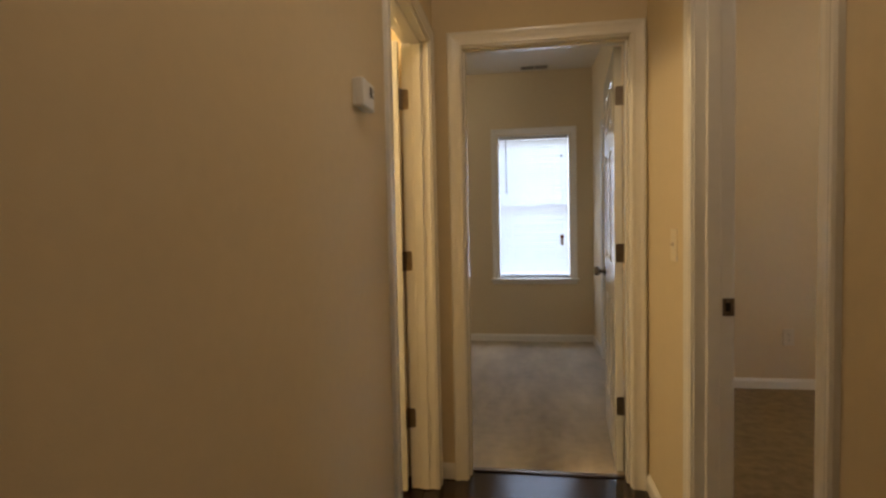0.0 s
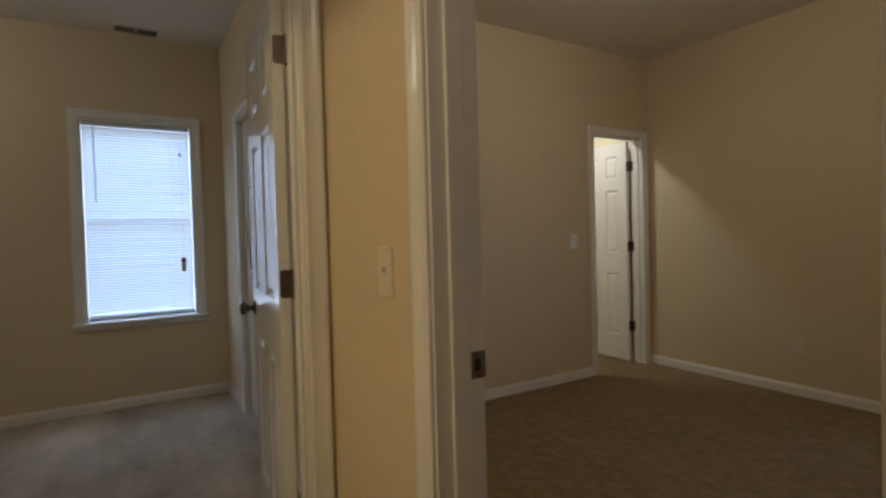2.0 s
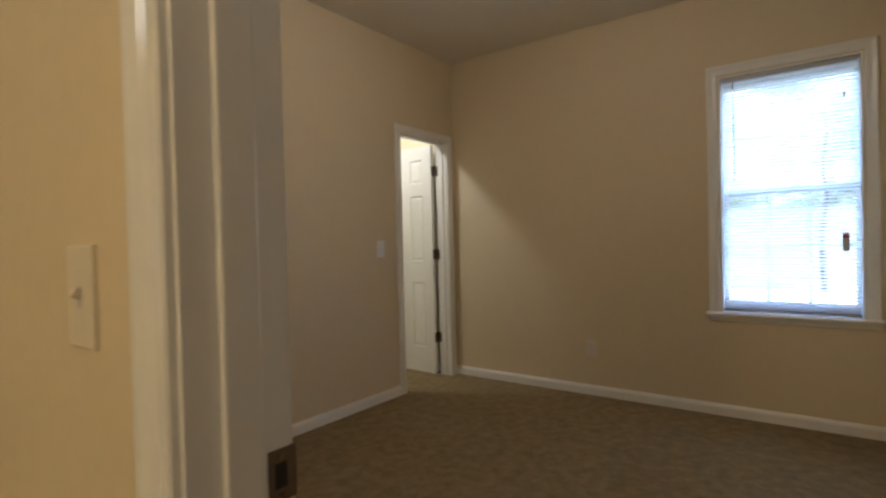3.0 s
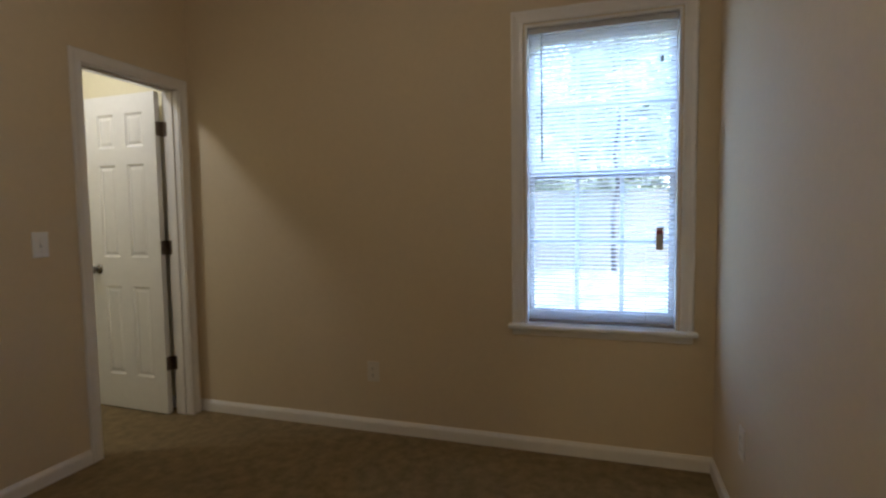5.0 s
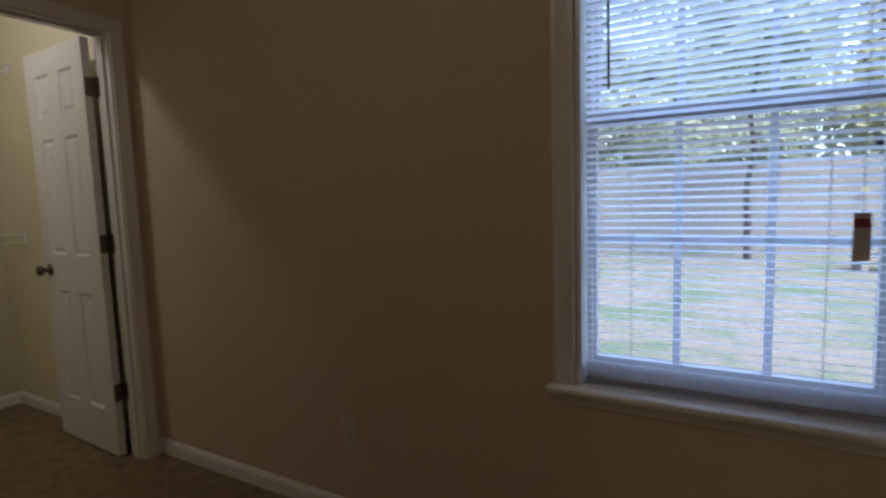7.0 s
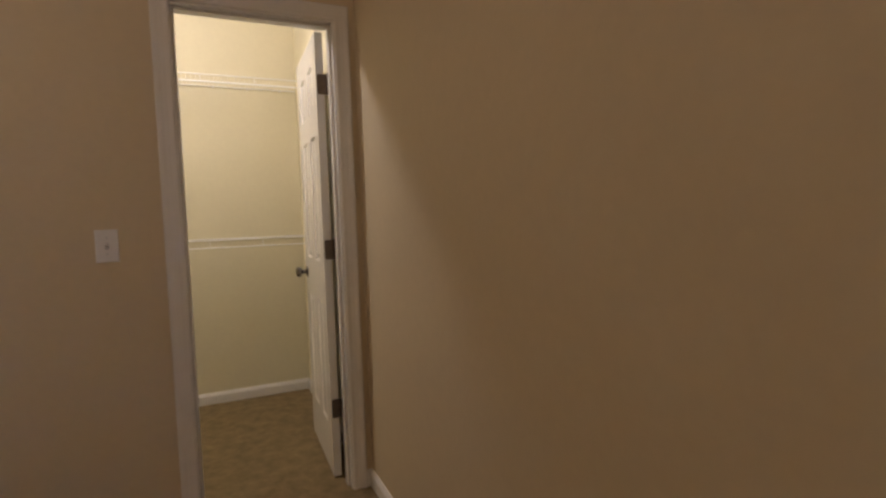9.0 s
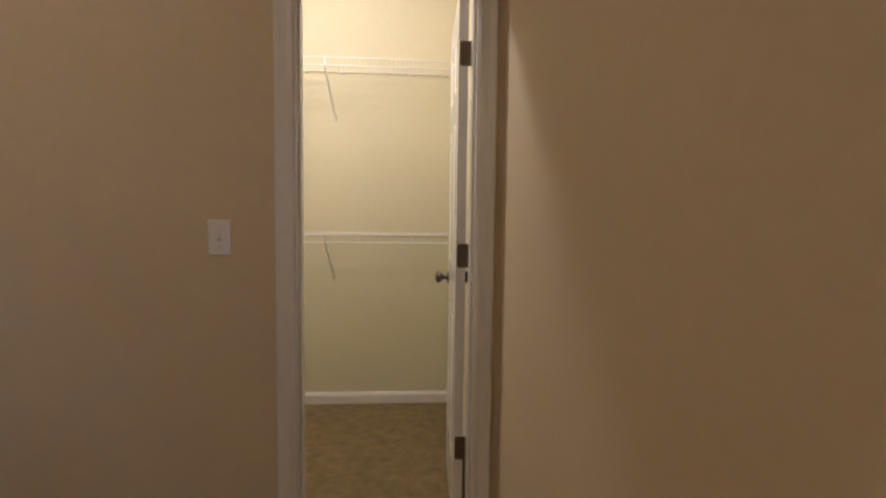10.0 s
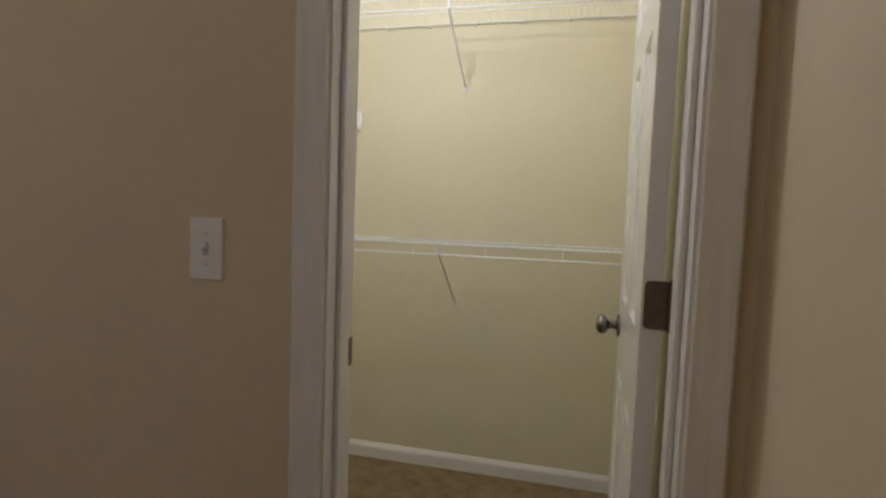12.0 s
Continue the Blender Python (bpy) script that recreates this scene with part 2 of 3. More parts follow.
def door_hole(span):
    return (span[0] - 0.018, span[1] + 0.018, 0, DH + 0.018)


BEIGE = "beige painted drywall with a faint orange-peel texture"
wall_y("wall_hall_west", -2.4, HN, HW - T, HW, [door_hole(DOOR_L)], WALL, BEIGE + " holding the thermostat")
wall_y("wall_hall_east", -2.4, HN, HE, HE + T, [door_hole(DOOR_B)], WALL, BEIGE + " with the room doorway")
wall_x("wall_hall_north", -0.9, AE + T, HN, HN + T, [door_hole(DOOR_A)], WALL, BEIGE + " round the far doorway")
wall_x("wall_hall_south", HW - T, HE + T, -2.52, -2.4, [], WALL, BEIGE)
wall_y("wall_far_room_east", HN + T, AN, AE, AE + T, [(4.132, 4.928, 0, DH + 0.018)], WALL, BEIGE + " beside the open door")
wall_x("wall_far_room_north", AW - T, AE + T, AN, AN + EXT, [WIN_A], WALL, BEIGE + " round the blinded window")
wall_x("wall_small_closet_north", AE + T, CW - T, AN - 0.02, AN + T, [], WALL, BEIGE)
wall_y("wall_far_room_west", HN, AN, AW - T, AW, [], WALL, BEIGE)
wall_x("wall_far_room_south", AW - T, -0.9, HN, HN + T, [], WALL, BEIGE)
wall_x("wall_room_north", AE + T, RE, RN, RN + T, [door_hole(DOOR_C)], WALL, BEIGE + " with the closet doorway")
wall_y("wall_room_east", RS - T, CB + T, RE, RE + EXT, [WIN_B], WALL, BEIGE + " round the yard window")
wall_x("wall_room_south", RW, RE, RS - T, RS, [], WALL, BEIGE + " catching blue daylight")
wall_x("wall_closet_north", CW - T, RE, CB, CB + T, [], CLOSET, "cream painted closet back wall behind wire shelves")
wall_y("wall_closet_west", RN + T, CB, CW - T, CW, [], CLOSET, "cream painted closet side wall")
bm = box(bmesh.new(), RE - 0.004, RE - 0.0005, RN + T, CB, 0, H)
solid("wall_closet_east", bm, CLOSET, "cream painted closet side wall", "wall")
bm = box(bmesh.new(), CW, DOOR_C[0] - 0.09, RN + T + 0.0005, RN + T + 0.004, 0, H)
solid("wall_closet_south", bm, CLOSET, "cream painted closet front wall", "wall")
wall_y("wall_bathroom_west", 0.8, 3.0, -2.6, -2.5, [], CLOSET, "cream painted bathroom wall")
wall_x("wall_bathroom_south", -2.5, HW - T, 0.7, 0.8, [], CLOSET, "cream painted bathroom wall")

# floors and ceilings
bm = box(bmesh.new(), -2.6, HW - 0.06, 0.7, HN, -0.10, 0.0)
solid("floor_bathroom", bm, LAMINATE, "dark glossy laminate bathroom floor", "floor")
bm = box(bmesh.new(), HW - 0.058, HE + 0.06, -2.4, HN + 0.100, -0.10, 0.0)
solid("floor_hall", bm, LAMINATE, "dark glossy laminate plank hall floor", "floor")
# this carpet's pale strokes hold window light in their colour
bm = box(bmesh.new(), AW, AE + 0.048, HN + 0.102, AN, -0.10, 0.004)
solid("floor_far_room", bm, FARCARPET, "brown cut-pile carpet with brushed vacuum marks, paled for window light", "carpet")
bm = box(bmesh.new(), HE + 0.062, AE + 0.05, RS, HN, -0.10, 0.004)
box(bm, AE + 0.05, RE, RS, CB, -0.10, 0.004)
solid("floor_room", bm, CARPET, "brown cut-pile carpet running into the closet", "carpet")
bm = box(bmesh.new(), -2.82, RE + EXT, -2.52, AN + EXT, H, H + 0.12)
solid("ceiling", bm, CEILING, "off-white textured flat ceiling", "ceiling")
bm = soft_box(DOOR_A[0], DOOR_A[1], HN + 0.085, HN + 0.118, 0.0, 0.008, 0.003)
solid("trim_threshold", bm, HINGE, "narrow dark metal carpet threshold strip", "threshold")


def baseboard(x, y, side, length, label="white painted baseboard along the beige wall"):
    """Runs from a wall pose along local x for its length."""
    prof = [(0, 0.004), (-0.013, 0.004), (-0.013, 0.054), (-0.011, 0.063), (-0.006, 0.071), (-0.004, 0.077), (0, 0.079)]
    bm = bmesh.new()
    ends = [[bm.verts.new((u, d, z)) for d, z in prof] for u in (0, length)]
    for i in range(len(prof)):
        j = (i + 1) % len(prof)
        bm.faces.new((ends[0][i], ends[0][j], ends[1][j], ends[1][i]))
    bm.faces.new(ends[0][::-1])
    bm.faces.new(ends[1])
    return solid("baseboard", bm, TRIM, label, "baseboard", m=facing(x, y, 0, side))


CW_ = 0.062                                  # casing width
baseboard(AE + T, RN, "south", DOOR_C[0] - CW_ - 0.006 - AE - T)
baseboard(DOOR_C[1] + CW_ + 0.006, RN, "south", RE - DOOR_C[1] - CW_ - 0.006)
baseboard(RE, RN - 0.0135, "west", RN - 0.0135 - RS)
baseboard(RE - 0.0135, RS, "north", RE - 0.0135 - RW)
baseboard(CW, CB, "south", RE - CW - 0.005, "white painted baseboard along the cream closet wall")
baseboard(RE - 0.0042, CB - 0.0135, "west", CB - RN - T - 0.014, "white painted baseboard along the cream closet wall")
baseboard(CW, RN + T + 0.014, "east", CB - RN - T - 0.03, "white painted baseboard along the cream closet wall")
baseboard(AW, AN, "south", AE - AW)
baseboard(AE, AN - 0.0135, "west", AN - 0.0135 - 4.91 - CW_ - 0.008)
baseboard(AE, 4.150 - CW_ - 0.008, "west", 4.150 - CW_ - HN - T - 0.010)
baseboard(HW, HN, "south", DOOR_A[0] - CW_ - 0.006 - HW)
baseboard(HE, HN - 0.0135, "west", HN - 0.0135 - DOOR_B[1] - CW_ - 0.006)
baseboard(HE, DOOR_B[0] - CW_ - 0.006, "west", DOOR_B[0] - CW_ + 2.39)
baseboard(HW, -2.39, "east", DOOR_L[0] - CW_ - 0.006 + 2.39)

# ---- door frames ----
CASING = [(0.0, 0.0), (0.0, 0.009), (0.003, 0.0115), (0.010, 0.0115), (0.020, 0.0105), (0.036, 0.0125), (0.048, 0.0165), (0.057, 0.017), (0.062, 0.012), (0.062, 0.0)]


def casing_piece(corners, outs):
    """Sweeps the casing profile between two corners; outs are their outward ways, mitred."""
    bm = bmesh.new()
    rings = [[bm.verts.new((c[0] + o[0] * u, -d, c[1] + o[1] * u)) for u, d in CASING] for c, o in zip(corners, outs)]
    k = len(CASING)
    for i in range(k):
        j = (i + 1) % k
        bm.faces.new((rings[0][i], rings[0][j], rings[1][j], rings[1][i]))
    bm.faces.new(rings[0][::-1])
    bm.faces.new(rings[1])
    return bm


def casing(parent, width, top, bottom=0.0, closed=False, back=None):
    """Left, head and right casing round an opening that starts at local x = 0. back: the casing of the other face, that deep."""
    e = 0.006
    flip = Matrix.Identity(4) if back is None else Matrix.Translation((0, back, 0)) @ Matrix.Diagonal((1, -1, 1, 1))
    pieces = [([(-e, bottom), (-e, top + e)], [(-1, 0), (-1, 1)]), ([(-e, top + e), (width + e, top + e)], [(-1, 1), (1, 1)]), ([(width + e, top + e), (width + e, bottom)], [(1, 1), (1, 0)])]
    for corners, outs in pieces:
        bm = casing_piece(corners, outs)
        bm.transform(flip)
        part("casing", bm, TRIM, parent)


def door_frame(name, x, y, side, width, label, stop_at, strike=None, back=True):
    """Jambs, stops and casings of an opening whose face pose stands at its left edge."""
    f = empty(name, facing(x, y, 0, side), label, "door frame", "structure")
    j = 0.018
    casing(f, width, DH)
    if back:
        casing(f, width, DH, back=T)
    part("jamb", soft_box(-j, 0, -0.001, T + 0.001, 0.002, DH + j, 0.001, 1), TRIM, f)
    part("jamb", soft_box(width, width + j, -0.001, T + 0.001, 0.002, DH + j, 0.001, 1), TRIM, f)
    part("head_jamb", soft_box(0, width, -0.001, T + 0.001, DH, DH + j, 0.001, 1), TRIM, f)
    s0, s1 = stop_at
    part("stop", soft_box(0, 0.011, s0, s1, 0.004, DH, 0.003), TRIM, f)
    part("stop", soft_box(width - 0.011, width, s0, s1, 0.004, DH, 0.003), TRIM, f)
    part("stop", soft_box(0.011, width - 0.011, s0, s1, DH - 0.011, DH, 0.003), TRIM, f)
    if strike:
        at, z, depth = strike
        bm = bmesh.new()
        w = 0.0012
        for a, b, c, d in ((-0.016, 0.020, -0.029, -0.014), (-0.016, 0.020, 0.014, 0.029), (-0.016, -0.008, -0.014, 0.014), (0.008, 0.020, -0.014, 0.014)):
            box(bm, at - w, at + w, depth + a, depth + b, z + c, z + d)
        sp = part("strike_plate", bm, HINGE, f, "dark metal strike plate")
        part("latch_hole", box(bmesh.new(), at - 0.0009, at + 0.0009, depth - 0.008, depth + 0.008, z - 0.014, z + 0.014), BLACK, sp)
        for dz in (-0.021, 0.021):
            part("screw", tube(bmesh.new(), (at - 0.002, depth, z + dz), (at + 0.002, depth, z + dz), 0.0035), NICKEL, sp)
    return f


door_frame("door_frame_1", DOOR_A[0], HN, "south", DOOR_A[1] - DOOR_A[0], "white painted door frame at the hall's end", (0.035, 0.078))
door_frame("door_frame_2", HE, DOOR_B[1], "west", DOOR_B[1] - DOOR_B[0], "white painted door frame with a strike plate", (0.035, 0.078), strike=(0.0, 0.94, 0.103))
door_frame("door_frame_3", DOOR_C[0], RN, "south", DOOR_C[1] - DOOR_C[0], "white painted closet door frame", (0.035, 0.078), strike=(0.0, 0.94, 0.096))
door_frame("door_frame_4", HW, DOOR_L[0], "east", DOOR_L[1] - DOOR_L[0], "white painted door frame beside the thermostat", (0.035, 0.078))
door_frame("door_frame_5", AE, 4.910, "west", 0.76, "white painted closet door frame in the far room", (0.035, 0.078), back=False)


# ---- doors ----
def door_leaf(w, h=2.028, t=0.035):
    """A six-panel moulded leaf from the hinge edge at x = 0; faces at y = 0 and y = t."""
    stile = 0.105 if w < 0.65 else 0.115
    mull = 0.100
    pw = (w - 2 * stile - mull) / 2
    xs = [0, stile, stile + pw, stile + pw + mull, w - stile, w]
    zs = [0, 0.225, 0.810, 1.000, 1.590, 1.700, 1.910, h]
    bm = bmesh.new()
    panels = []
    grids = []
    for y in (0.0, t):
        g = [[bm.verts.new((x, y, z)) for z in zs] for x in xs]
        grids.append(g)
        for i in range(len(xs) - 1):
            for k in range(len(zs) - 1):
                q = [g[i][k], g[i + 1][k], g[i + 1][k + 1], g[i][k + 1]]
                fc = bm.faces.new(q if y == 0 else q[::-1])
                if i in (1, 3) and k in (1, 3, 5):
                    panels.append(fc)
    a, b = grids
    n, m = len(xs) - 1, len(zs) - 1
    for k in range(m):
        bm.faces.new((a[0][k], a[0][k + 1], b[0][k + 1], b[0][k]))
        bm.faces.new((a[n][k + 1], a[n][k], b[n][k], b[n][k + 1]))
    for i in range(n):
        bm.faces.new((a[i][m], a[i + 1][m], b[i + 1][m], b[i][m]))
        bm.faces.new((a[i + 1][0], a[i][0], b[i][0], b[i + 1][0]))
    bmesh.ops.recalc_face_normals(bm, faces=bm.faces[:])
    for thick, deep in ((0.010, -0.006), (0.006, -0.003), (0.010, 0.0), (0.022, 0.006)):
        bmesh.ops.inset_individual(bm, faces=panels, thickness=thick, depth=deep)
    return bm


def knob_mesh(y, s):
    """A round knob with its rose; s is the way it stands out."""
    prof = [(0, 0.032), (0.004, 0.032), (0.008, 0.028), (0.010, 0.013), (0.026, 0.011), (0.032, 0.016), (0.038, 0.025), (0.048, 0.0285), (0.057, 0.026), (0.063, 0.018), (0.065, 0.006)]
    return lathe(bmesh.new(), [(y + s * d, r) for d, r in prof], "Y", 24)


def hinge_mesh():
    """Knuckle at the origin; one plate lies on the leaf's edge, one on the jamb."""
    bm = bmesh.new()
    for k in range(5):
        tube(bm, (0, 0, -0.0445 + k * 0.0178), (0, 0, -0.0445 + k * 0.0178 + 0.0170), 0.0062, sides=12)
    tube(bm, (0, 0, -0.048), (0, 0, 0.049), 0.0035, sides=8)
    return bm


def plate_mesh(x0, x1, y0, y1):
    """A thin upright plate 89 mm high."""
    bm = bmesh.new()
    a, b, rr, h = min(y0, y1), max(y0, y1), 0.009, 0.0445
    ring = []
    for cy, cz, start in ((b - rr, h - rr, 0), (a + rr, h - rr, 90), (a + rr, -h + rr, 180), (b - rr, -h + rr, 270)):
        for k in range(5):
            w = radians(start + 22.5 * k)
            ring.append((cy + rr * math.cos(w), cz + rr * math.sin(w)))
    front, back = ([bm.verts.new((x, y, z)) for y, z in ring] for x in (x0, x1))
    for i in range(len(ring)):
        j = (i + 1) % len(ring)
        bm.faces.new((front[i], front[j], back[j], back[i]))
    bm.faces.new(front[::-1])
    bm.faces.new(back)
    for z in (-0.028, 0.0, 0.028):
        y = (a + b) / 2 + (0.006 if z else -0.006)
        lathe(bm, [(x0 - 0.0006, 0.0038), (x1 + 0.0006, 0.0038)], "X", 8, (0, y, z))
    return bm


def door(name, hinge_at, closed_way, swing, w, label, knob=True, kz=0.93, hinges=(0.322, 1.062, 1.802), gap=0.015):
    """The knuckle stands at hinge_at. closed_way: degrees of the leaf's way from the hinge when shut; swing: degrees it is opened by, counted with its sign."""
    d = empty(name, pose(hinge_at[0], hinge_at[1], 0.014, 0, 0, closed_way + swing), label, "door", "structure")
    s = 1 if swing > 0 else -1
    # shut, the leaf lies on the far side of the knuckle from the way it swings
    y0 = -0.035 - gap if s > 0 else gap
    bm = door_leaf(w)
    bm.transform(Matrix.Translation((0.004, y0, 0)))
    leaf = part("leaf", bm, DOORPAINT, d)
    for z in hinges:
        h = part("hinge", hinge_mesh(), HINGE, d, "dark bronze butt hinge")
        h.location = (0, 0, z)
        part("hinge_plate", plate_mesh(0.0028, 0.0045, 0 if s < 0 else y0 + 0.004, y0 + 0.031 if s < 0 else 0), HINGE, h)
        jp = part("hinge_plate", plate_mesh(-0.0012, 0.0008, -0.034 * s, 0), HINGE, h)
        jp.rotation_euler = (0, 0, radians(-swing))
    if knob:
        for y, o in ((y0, -1), (y0 + 0.035, 1)):
            k = part("door_handle", knob_mesh(0, o), NICKEL, d, "round satin nickel door knob", smooth=True)
            k.location = (0.004 + w - 0.060, y, kz - 0.014)
        part("latch_plate", soft_box(0.0035 + w, 0.0052 + w, y0 + 0.005, y0 + 0.030, kz - 0.043, kz + 0.014, 0.0006, 1), HINGE, d)
    return d


door("door_1", (DOOR_A[1] - 0.001, HN + T + 0.012), 180, -95, 0.712, "white six-panel door standing open into the far room", gap=0.008)
door("door_2", (DOOR_C[1] - 0.001, RN + T + 0.012), 180, -92, 0.600, "white six-panel closet door standing open")
door("door_3", (HW - T - 0.014, DOOR_L[1] - 0.001), -90, -88, 0.650, "white six-panel door standing open beside the hall", hinges=(0.322, 1.052, 1.782))

door("door_4", (AE + 0.016, 4.909), -90, -0.01, 0.752, "white six-panel closet door standing shut", knob=False, hinges=())


# ---- windows ----
def window(name, m, w, lo, hi, wall, label):
    """Vinyl double-hung window; local x along the wall from the opening's left edge, local y into the wall."""
    f = empty(name, m, label, "window", "structure")
    j = 0.012
    for a, b, c, d in ((0, j, lo, hi), (w - j, w, lo, hi), (j, w - j, hi - j, hi)):
        part("reveal", box(bmesh.new(), a, b, 0.0, wall, c, d), TRIM, f)
    casing(f, w, hi, bottom=lo + 0.004)
    sill = soft_box(-CW_ - 0.024, w + CW_ + 0.024, -0.042, 0.0, lo - 0.022, lo + 0.003, 0.010, 4)
    part("window_sill", sill, TRIM, f)
    part("window_sill", box(bmesh.new(), j, w - j, 0.0, wall, lo - 0.001, lo + 0.003), TRIM, f)
    part("apron", soft_box(-CW_ - 0.004, w + CW_ + 0.004, -0.011, 0, lo - 0.058, lo - 0.0225, 0.005, 3), TRIM, f)
    y0 = 0.075
    bm = bmesh.new()
    for a, b, c, d in ((j, j + 0.014, lo, hi), (w - j - 0.014, w - j, lo, hi), (j + 0.014, w - j - 0.014, hi - 0.04, hi - j), (j + 0.014, w - j - 0.014, lo + 0.003, lo + 0.030)):
        box(bm, a, b, y0, wall - 0.004, c, d)
    part("window_frame", bm, VINYL, f)
    mid = lo + (hi - lo) * 0.511
    for tag, z0, z1, y in (("lower_sash", lo + 0.03, mid + 0.02, y0 + 0.010), ("upper_sash", mid - 0.02, hi - 0.045, y0 + 0.042)):
        x0, x1, rw = j + 0.004, w - j - 0.004, 0.021
        bm = bmesh.new()
        box(bm, x0, x0 + rw, y, y + 0.028, z0, z1)
        box(bm, x1 - rw, x1, y, y + 0.028, z0, z1)
        box(bm, x0 + rw, x1 - rw, y, y + 0.028, z0, z0 + 0.042)
        box(bm, x0 + rw, x1 - rw, y, y + 0.028, z1 - rw, z1)
        sash = part(tag, bm, VINYL, f)
        gx0, gx1, gz0, gz1 = x0 + rw, x1 - rw, z0 + 0.042, z1 - rw
        for i in (1, 2):
            c = gx0 + (gx1 - gx0) * i / 3
            part("muntin", box(bmesh.new(), c - 0.010, c + 0.010, y + 0.008, y + 0.020, gz0, gz1), GRILLE, sash)
        c = (gz0 + gz1) / 2
        part("muntin", box(bmesh.new(), gx0, gx1, y + 0.009, y + 0.019, c - 0.010, c + 0.010), GRILLE, sash)
        pane = part("pane", box(bmesh.new(), gx0, gx1, y + 0.022, y + 0.025, gz0, gz1), GLASS, sash)
        pane.visible_shadow = False
    return f


def blind(m, w, lo, hi, tilt, label, wand_at, cord_at, tag_z, stack=0, slat_mat=None):
    """A horizontal mini blind hung in a window opening; tilt: degrees by which each slat's outer edge hangs down."""
    slat_mat = slat_mat or SLAT
    b = empty("window_blind", m, label, "window blind")
    y = 0.036
    x0, x1 = 0.016, w - 0.016
    part("headrail", soft_box(x0, x1, y - 0.014, y + 0.014, hi - 0.042, hi - 0.014, 0.002, 1), RAIL, b)
    bm = bmesh.new()
    prof = [(-0.0125, -0.0012), (-0.006, 0.0004), (0.0, 0.0010), (0.006, 0.0004), (0.0125, -0.0012)]
    ends = [[bm.verts.new((u, d, z)) for d, z in prof] for u in (x0 + 0.002, x1 - 0.002)]
    for i in range(len(prof) - 1):
        bm.faces.new((ends[0][i], ends[0][i + 1], ends[1][i + 1], ends[1][i]))
    mesh = finish(bm, "slat", slat_mat)
    pitch, top, bottom = 0.0205, hi - 0.058, lo + 0.036 + stack * 0.0040
    count = int((top - bottom) / pitch)
    for i in range(count + 1):
        s = part("slat", mesh, slat_mat, b)
        s.location = (0, y, top - i * pitch)
        s.rotation_euler = (radians(-tilt - (4 * max(0, 1 - 2 * i / count) if tilt > 0 else 0) + random.uniform(-1.2, 1.2)), radians(random.uniform(-0.12, 0.12)), 0)
    for i in range(stack):
        s = part("slat", mesh, slat_mat, b)
        s.location = (0, y, lo + 0.028 + i * 0.0040)
        s.rotation_euler = (radians(random.uniform(-5, 9)), 0, 0)
    part("bottom_rail", soft_box(x0 + 0.001, x1 - 0.001, y - 0.012, y + 0.012, lo + 0.008, lo + 0.024, 0.003), DARKRAIL, b)
    for c in (x0 + 0.13, x1 - 0.13):
        for d in (-0.0135, 0.0135):
            part("ladder_cord", tube(bmesh.new(), (c, y + d, lo + 0.02), (c, y + d, hi - 0.042), 0.0006, sides=4), CORD, b)
    wa = part("wand", tube(bmesh.new(), (wand_at, y - 0.022, hi - 0.06), (wand_at + 0.004, y - 0.024, 1.530), 0.0035, sides=8), WAND, b, "thin dark tilt wand")
    part("hook", tube(bmesh.new(), (wand_at, y - 0.014, hi - 0.045), (wand_at, y - 0.022, hi - 0.058), 0.003, sides=6), WAND, wa)
    part("lift_cord", tube(bmesh.new(), (cord_at, y - 0.018, hi - 0.04), (cord_at, y - 0.018, tag_z + 0.055), 0.0010, sides=5), CORD, b)
    part("cord_tassel", lathe(bmesh.new(), [(0, 0.003), (0.006, 0.006), (0.026, 0.007), (0.030, 0.003)], "Z", 10, (cord_at, y - 0.018, hi - 0.24)), WAND, b)
    tg = part("warning_tag", soft_box(cord_at - 0.017, cord_at + 0.017, y - 0.0205, y - 0.0195, tag_z - 0.055, tag_z + 0.055, 0.0003, 1), PAPER, b, "small paper warning tag with a red band")
    part("red_band", box(bmesh.new(), cord_at - 0.0168, cord_at + 0.0168, y - 0.0213, y - 0.0207, tag_z + 0.022, tag_z + 0.042), RED, tg)
    for k in range(5):
        part("print_line", box(bmesh.new(), cord_at - 0.013, cord_at + 0.010, y - 0.0211, y - 0.0207, tag_z + 0.008 - k * 0.011, tag_z + 0.011 - k * 0.011), RAIL, tg)
    return b


mB = facing(RE, WIN_B[1], 0, "west")
wB = WIN_B[1] - WIN_B[0]
window("window_1", mB, wB, WIN_B[2], WIN_B[3], EXT, "white double-hung yard window with grilles and sill")
blind(mB, wB, WIN_B[2], WIN_B[3], 19, "white mini blind lowered with slats open", 0.083, wB - 0.086, 1.13, stack=11)
mA = facing(WIN_A[0], AN, 0, "south")
wA = WIN_A[1] - WIN_A[0]
window("window_2", mA, wA, WIN_A[2], WIN_A[3], EXT, "white double-hung far-room window behind closed blind")
blind(mA, wA, WIN_A[2], WIN_A[3], -70, "white mini blind lowered with slats shut", 0.083, wA - 0.080, 1.05, stack=6, slat_mat=SHUTSLAT)


# ---- small wall fixtures ----
def screw_head(parent, x, z, y=-0.0062):
    return part("screw", lathe(bmesh.new(), [(y - 0.0006, 0.0020), (y + 0.001, 0.0030)], "Y", 10, (x, 0, z)), RAIL, parent)


def plate_bm(w, h, d=0.006):
    bm = box(bmesh.new(), -w / 2, w / 2, -d, 0, -h / 2, h / 2)
    es = [e for e in bm.edges if all(v.co.y < -d + 1e-4 for v in e.verts)]
    bmesh.ops.bevel(bm, geom=es, offset=0.004, segments=3, affect="EDGES", profile=0.6)
    return bm


